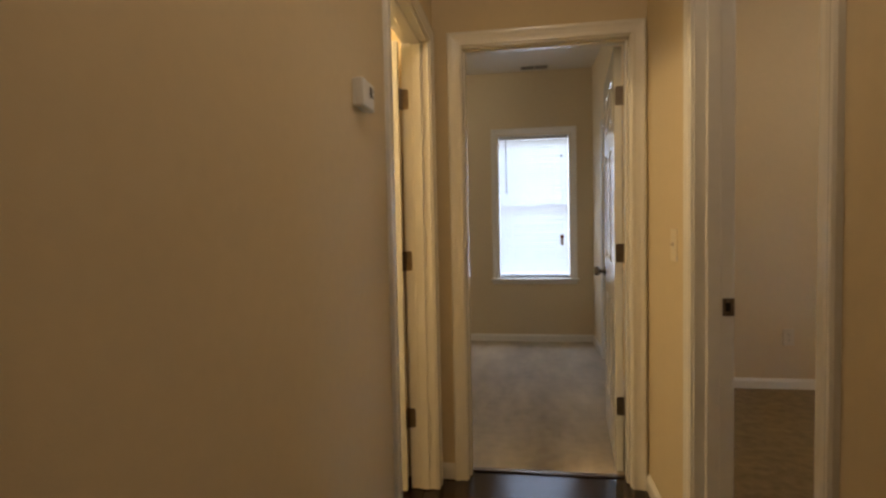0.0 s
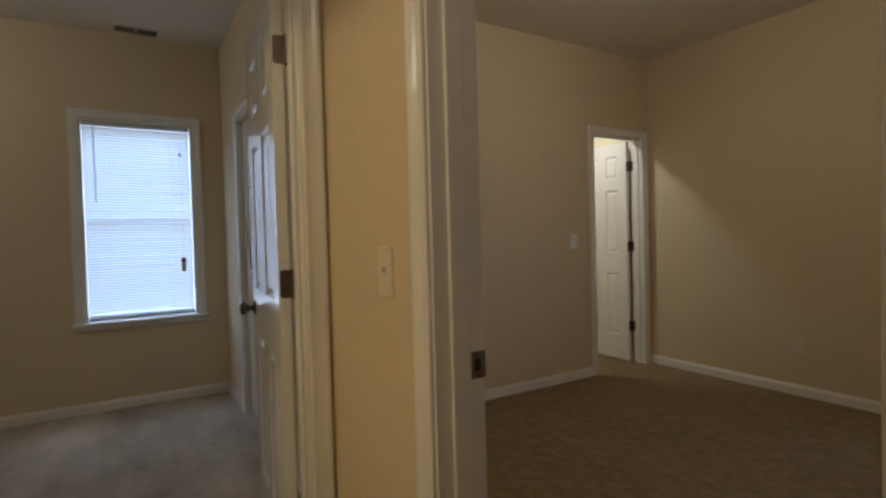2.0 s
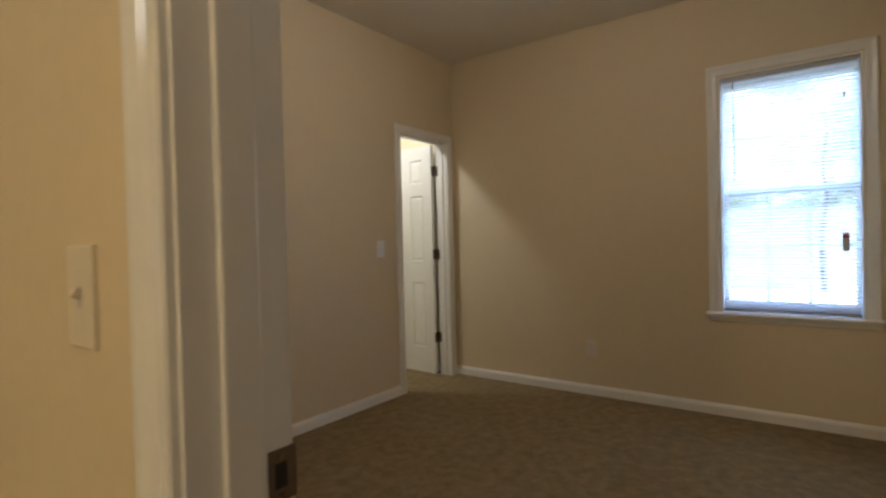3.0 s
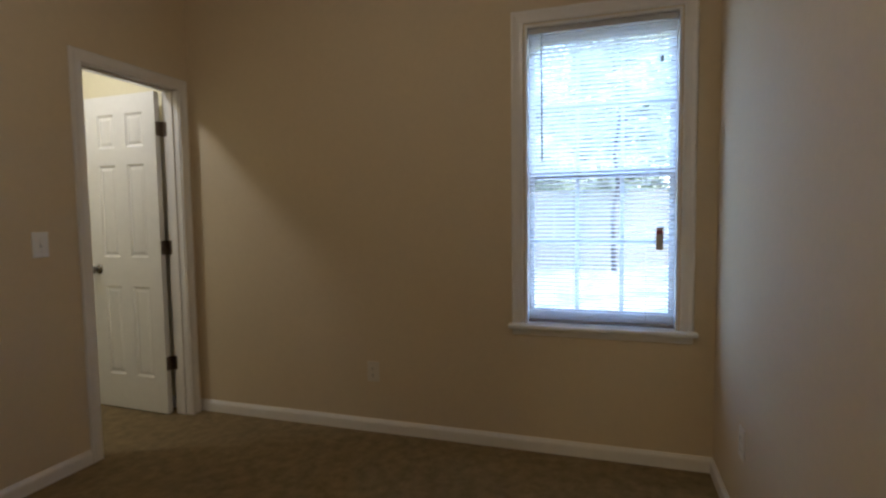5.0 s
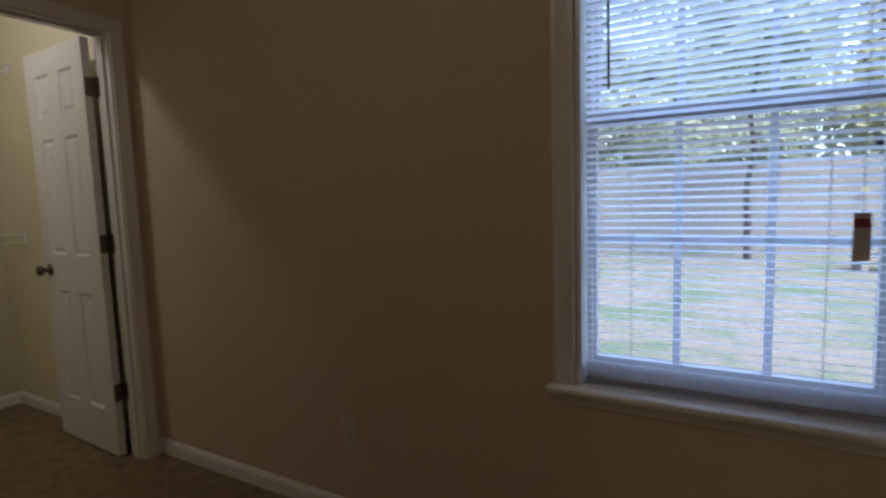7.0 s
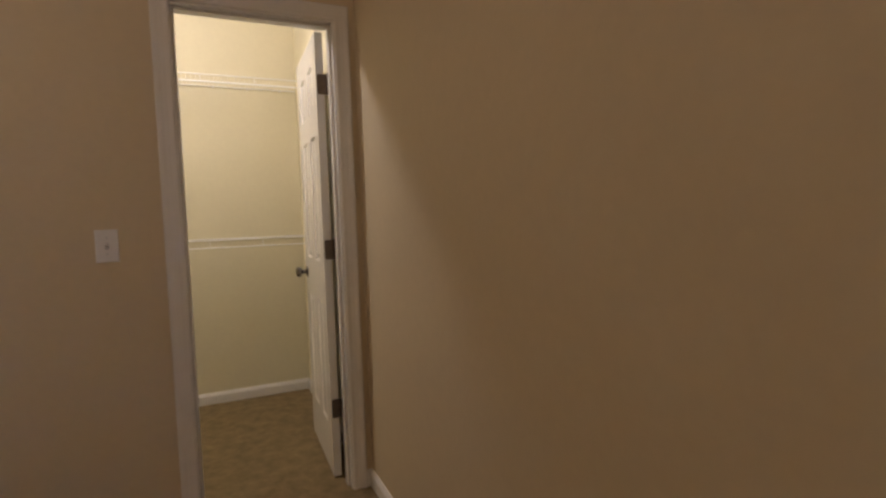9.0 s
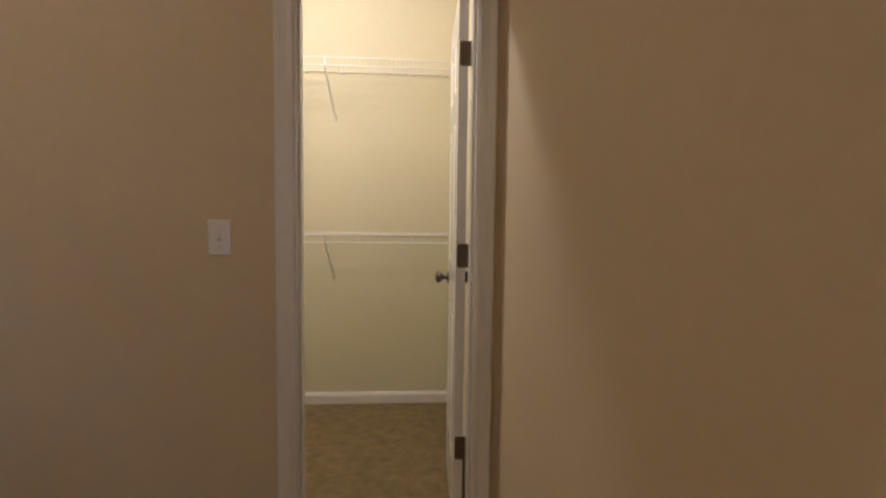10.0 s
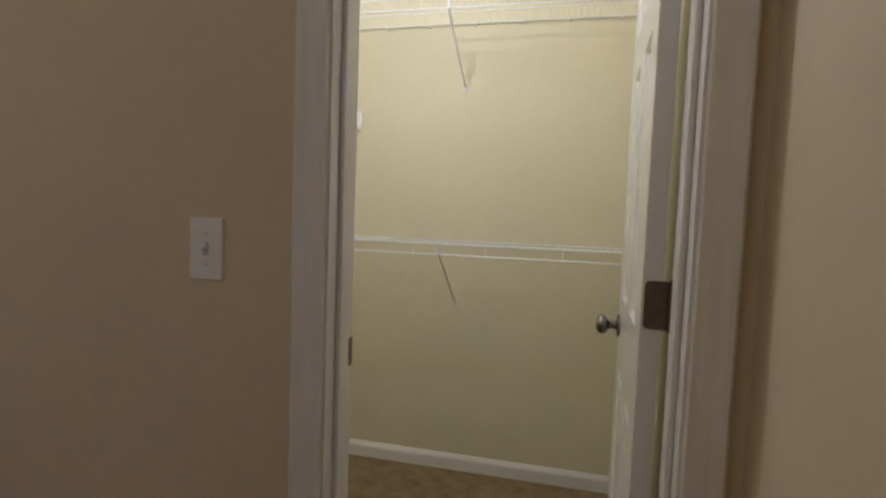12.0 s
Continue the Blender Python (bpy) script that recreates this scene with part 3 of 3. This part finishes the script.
def light_switch(m, mat, label):
    s = empty("light_switch", m, label, "light switch")
    part("cover_plate", plate_bm(0.074, 0.120), mat, s)
    part("slot", box(bmesh.new(), -0.006, 0.006, -0.0064, -0.006, -0.0125, 0.0125), RAIL, s)
    tg = soft_box(-0.0045, 0.0045, -0.016, -0.002, -0.006, 0.006, 0.0015)
    tg.transform(Matrix.Rotation(radians(-28), 4, "X"))
    part("toggle", tg, mat, s)
    screw_head(s, 0, 0.030)
    screw_head(s, 0, -0.030)
    return s


def outlet(m, label, mat=None):
    s = empty("wall_outlet", m, label, "outlet")
    part("cover_plate", plate_bm(0.074, 0.118), mat or PLASTIC, s)
    for z in (0.0195, -0.0195):
        r = part("receptacle", soft_box(-0.0165, 0.0165, -0.0085, -0.004, z - 0.0135, z + 0.0135, 0.002), mat or PLASTIC, s)
        for x in (-0.0063, 0.0063):
            part("slot", box(bmesh.new(), x - 0.0011, x + 0.0011, -0.0090, -0.0084, z - 0.001, z + 0.007), BLACK, r)
        part("ground_hole", box(bmesh.new(), -0.0022, 0.0022, -0.0090, -0.0084, z - 0.0095, z - 0.005), BLACK, r)
    screw_head(s, 0, 0)
    return s


light_switch(facing(2.997, RN, 1.144, "south"), PLASTIC, "white toggle light switch beside the closet doorway")
light_switch(facing(HE, 2.186, 1.135, "west"), PAINTED, "paint-coloured toggle light switch on the hall wall")
outlet(facing(RE, 2.920, 0.358, "west"), "pale duplex outlet below the yard window's wall", BEIGEPLASTIC)
outlet(facing(3.400, RS, 0.390, "north"), "pale duplex outlet low on the wall", BEIGEPLASTIC)
outlet(facing(1.695, RN, 0.376, "south"), "pale duplex outlet above the baseboard", BEIGEPLASTIC)


def thermostat(m):
    t = empty("thermostat", m, "white plastic wall thermostat with small display", "thermostat")
    part("back_plate", soft_box(-0.046, 0.046, -0.006, 0, -0.033, 0.033, 0.002), PLASTIC, t)
    part("housing", soft_box(-0.048, 0.048, -0.029, -0.006, -0.035, 0.035, 0.005, 3), PLASTIC, t)
    part("display", soft_box(0.006, 0.024, -0.0302, -0.0288, -0.004, 0.022, 0.001, 1), BLACK, t, "small dark display")
    part("button", soft_box(0.031, 0.039, -0.0308, -0.0288, -0.004, 0.006, 0.001, 1), RAIL, t)
    part("button", soft_box(0.031, 0.039, -0.0308, -0.0288, 0.012, 0.022, 0.001, 1), RAIL, t)
    return t


thermostat(facing(HW, 1.440, 1.556, "east"))


def ceiling_vent(x, y):
    v = empty("ceiling_vent", pose(x, y, H), "brownish metal ceiling air register", "air vent")
    bm = bmesh.new()
    for a, b, c, d in ((-0.15, 0.15, -0.075, -0.055), (-0.15, 0.15, 0.055, 0.075), (-0.15, -0.13, -0.055, 0.055), (0.13, 0.15, -0.055, 0.055), (-0.008, 0.008, -0.055, 0.055)):
        box(bm, a, b, c, d, -0.007, -0.0005)
    part("frame", bm, CEILING, v)
    part("backing", box(bmesh.new(), -0.13, 0.13, -0.055, 0.055, -0.0012, -0.0006), BLACK, v)
    mesh = finish(box(bmesh.new(), -0.13, 0.13, -0.006, 0.006, -0.0008, 0.0008), "slat", VENT)
    for i in range(8):
        s = part("slat", mesh, VENT, v)
        s.location, s.rotation_euler = (0, -0.046 + i * 0.0131, -0.005), (radians(35), 0, 0)
    return v


ceiling_vent(-0.03, 5.44)


# ---- closet shelves ----
def wire_shelf(z, brace_x, label):
    s = empty("wire_shelf", pose(0, CB, z), label, "wire shelf", group="closet shelves")
    x0, x1, dep = CW + 0.006, RE - 0.012, 0.305
    part("back_rod", tube(bmesh.new(), (x0, -0.012, 0), (x1, -0.012, 0), 0.0032), WIRE, s)
    part("front_rod", tube(bmesh.new(), (x0, -dep, 0), (x1, -dep, 0), 0.0032), WIRE, s)
    part("lip_rod", tube(bmesh.new(), (x0, -dep - 0.004, -0.044), (x1, -dep - 0.004, -0.044), 0.0036), WIRE, s)
    part("middle_rod", tube(bmesh.new(), (x0, -0.16, -0.004), (x1, -0.16, -0.004), 0.0028), WIRE, s)
    wire = finish(tube(bmesh.new(), (0, -0.008, 0.0036), (0, -dep, 0.0036), 0.0009, sides=4), "cross_wire", WIRE)
    drop = finish(tube(bmesh.new(), (0, -dep - 0.002, 0.0036), (0, -dep - 0.005, -0.046), 0.0016, sides=4), "drop_wire", WIRE)
    for i in range(int((x1 - x0) / 0.0254) + 1):
        part("cross_wire", wire, WIRE, s).location = (x0 + 0.004 + i * 0.0254, 0, 0)
        if i % 12 == 5:
            part("drop_wire", drop, WIRE, s).location = (x0 + 0.004 + i * 0.0254, 0, 0)
    for x in brace_x:
        br = bmesh.new()
        tube(br, (x, -dep - 0.002, -0.046), (x + 0.018, -0.006, -0.285), 0.0045, sides=8)
        box(br, x + 0.012, x + 0.024, -0.008, 0.0, -0.305, -0.270)
        bp = part("brace", br, WIRE, s, "slanted white steel brace")
        part("hook", soft_box(x - 0.0045, x + 0.0045, -dep - 0.008, -dep + 0.006, -0.050, 0.005, 0.002), WIRE, bp)
    x = x0 + 0.07
    while x < x1:
        part("wall_clip", soft_box(x - 0.0045, x + 0.0045, -0.018, 0, -0.012, 0.005, 0.002), PLASTIC, s)
        x += 0.21
    for xe in (x1 + 0.0065,):
        part("end_bracket", soft_box(xe - 0.008, xe, -dep - 0.012, -dep + 0.020, -0.055, 0.010, 0.002), PLASTIC, s)
    return s


wire_shelf(2.096, (3.162,), "white wire closet shelf high on the back wall")
wire_shelf(1.104, (3.156,), "white wire closet shelf at waist height")
bk = empty("shelf_bracket", facing(2.664, CB, 1.668, "south"), "small white plastic bracket on the closet wall", "bracket")
part("body", soft_box(-0.018, 0.018, -0.030, 0, -0.030, 0.034, 0.003), PLASTIC, bk)
part("hook", soft_box(0.002, 0.014, -0.036, -0.004, -0.048, -0.031, 0.003), PLASTIC, bk)


def dome_light(place, label):
    """A flush ceiling light: pan and frosted dome above its lamp."""
    d = empty("ceiling_light", pose(*place), label, "ceiling light")
    part("pan", lathe(bmesh.new(), [(0.0, 0.13), (-0.02, 0.135), (-0.03, 0.12)], "Z", 28), NICKEL, d)
    return d


# pan added out of view over the carpeted room's fill
dome_light((2.10, 2.60, H), "unseen round metal pan added above the carpeted room's fill light")
dome_light((3.06, 4.66, H), "flush round metal ceiling light in the closet")
# unseen fixture, added to go with the far room's fill
dome_light((-1.60, 4.30, H), "unseen round metal pan added above the far room's fill light")
dome_light((-1.75, 1.95, H), "flush round metal ceiling light in the bathroom")
dome_light((-0.10, 0.90, H), "flush round metal ceiling light in the hall")

# ---- the yard ----
def ground_height(x):
    return -0.22 + 0.22 * min(max((x - 4.2) / 10.5, 0), 1)


bm = bmesh.new()
xs = [RE + EXT - 0.02, 5, 7, 9, 11, 13, 15, 25, 60, 400]
ys = [-400, -40, -12, -4, 0, 4, 8, 16, 50, 400]
g = [[bm.verts.new((x, y, ground_height(x))) for y in ys] for x in xs]
for i in range(len(xs) - 1):
    for k in range(len(ys) - 1):
        bm.faces.new((g[i][k], g[i + 1][k], g[i + 1][k + 1], g[i][k + 1]))
solid("ground", bm, LAWN, "thin lawn scattered with dry fallen leaves", "lawn")

FX = 14.6
fence = empty("fence", pose(FX, 0, 0), "weathered wooden privacy fence of upright boards", "fence")
mesh = finish(box(bmesh.new(), 0, 0.019, -0.068, 0.068, 0, 1.0), "board", FENCEWOOD)
for i in range(150):
    b = part("board", mesh, FENCEWOOD, fence)
    b.location = (random.uniform(-0.004, 0.004), -9 + i * 0.140, -0.02)
    b.scale = (1, 1, 1.80 + random.uniform(-0.03, 0.03))
for z in (0.30, 0.95, 1.55):
    part("rail", box(bmesh.new(), 0.024, 0.062, -9.1, 12.0, z, z + 0.09), FENCEWOOD, fence)
for i in range(9):
    part("post", box(bmesh.new(), 0.064, 0.154, -9 + i * 2.6, -8.91 + i * 2.6, -0.05, 1.8), FENCEWOOD, fence)


def tree(x, y, height, radius, crown_r, leaves, mat, label, seed, lean=0.0, first=1):
    rnd = random.Random(seed)
    z0 = ground_height(x) - 0.05
    t = empty("tree", pose(x, y, z0), label, "tree")
    bm = bmesh.new()
    p, r = Vector((0, 0, 0)), radius
    limbs = []
    for i in range(7):
        q = p + Vector((rnd.uniform(-0.12, 0.12) + lean, rnd.uniform(-0.12, 0.12), height / 7))
        tube(bm, p, q, r, r * 0.86, 10)
        if i >= first:
            for _ in range(3):
                a = rnd.uniform(0, 2 * math.pi)
                e = q + Vector((math.cos(a), math.sin(a), 0.5)) * crown_r * rnd.uniform(0.5, 0.9)
                tube(bm, q, e, r * 0.28, r * 0.08, 6)
                limbs.append((q, e))
        p, r = q, r * 0.86
    limbs.append((p, p + Vector((0, 0, crown_r * 0.6))))
    part("trunk", bm, BARK, t)
    verts, faces = [], []
    clumps = [(a.lerp(b, rnd.uniform(0.4, 1.1)), rnd.uniform(0.35, 0.8) * crown_r * 0.45) for a, b in limbs for _ in range(4)]
    for _ in range(leaves):
        c, s = rnd.choice(clumps)
        o = c + Vector((rnd.gauss(0, 1), rnd.gauss(0, 1), rnd.gauss(0, 0.8))) * s * 0.6
        u = Vector((rnd.gauss(0, 1), rnd.gauss(0, 1), rnd.gauss(0, 1))).normalized()
        w = u.orthogonal().normalized()
        k = rnd.uniform(0.06, 0.14)
        n = len(verts)
        verts += [o - u * k, o + w * k * 0.5, o + u * k, o - w * k * 0.5]
        faces.append((n, n + 1, n + 2, n + 3))
    me = bpy.data.meshes.new("crown")
    me.from_pydata(verts, [], faces)
    me.materials.append(mat)
    part("crown", me, mat, t)
    return t


tree(13.3, 1.50, 4.6, 0.065, 1.4, 3000, LEAF, "slim dark-barked tree standing before the fence", 3, first=3)
tree(17.2, -1.2, 7.0, 0.15, 2.6, 5775, LEAFY, "yellow-green leafy tree behind the fence", 5)
tree(19.5, 1.0, 8.5, 0.17, 2.9, 7874, LEAF, "tall green tree with haze-paled leaves behind the fence", 14)
tree(18.6, 3.4, 4.2, 0.14, 1.9, 8400, LEAF, "low green tree behind the fence", 8)
tree(17.6, 6.6, 4.0, 0.13, 1.9, 8400, LEAF, "low green tree behind the fence", 11)
tree(18.0, -4.6, 7.5, 0.16, 2.6, 6825, LEAF, "tall green tree with haze-paled leaves behind the fence", 17)
tree(22.5, -1.5, 10.5, 0.20, 3.4, 8400, LEAF, "tall green tree with haze-paled leaves behind the fence", 21)
tree(23.5, 3.2, 11.0, 0.20, 3.6, 8925, LEAFY, "tall yellow-green tree behind the fence", 29)
tree(21.5, 9.5, 8.0, 0.18, 2.8, 9450, LEAF, "green tree behind the fence", 23)
tree(25.5, 7.0, 11.5, 0.22, 3.8, 8925, LEAF, "tall green tree with haze-paled leaves behind the fence", 31)
tree(27.0, -5.5, 11.5, 0.22, 3.8, 8400, LEAF, "tall green tree with haze-paled leaves behind the fence", 37)

for y, h, seed in ((-6.2, 2.3, 41), (-3.6, 2.6, 43), (-1.4, 2.2, 47), (0.7, 2.5, 53), (2.7, 2.2, 59), (4.9, 2.6, 61), (7.4, 2.4, 67)):
    tree(16.3, y, h, 0.05, 1.5, 4200, LEAFY if seed == 47 else LEAF, "dense green shrub showing above the fence", seed, first=0)

bench = empty("garden_bench", pose(12.4, -0.45, ground_height(12.4), 0, 0, 8), "low weathered wooden bench on the lawn", "bench")
for k in range(3):
    part("slat", soft_box(-0.20 + k * 0.14, -0.08 + k * 0.14, -0.6, 0.6, 0.20, 0.235, 0.006), FENCEWOOD, bench)
for y in (-0.5, 0.5):
    for x in (-0.17, 0.17):
        part("leg", soft_box(x - 0.04, x + 0.04, y - 0.04, y + 0.04, 0, 0.198, 0.006), FENCEWOOD, bench)
    part("brace", soft_box(-0.128, 0.128, y - 0.02, y + 0.02, 0.12, 0.18, 0.004), FENCEWOOD, bench)
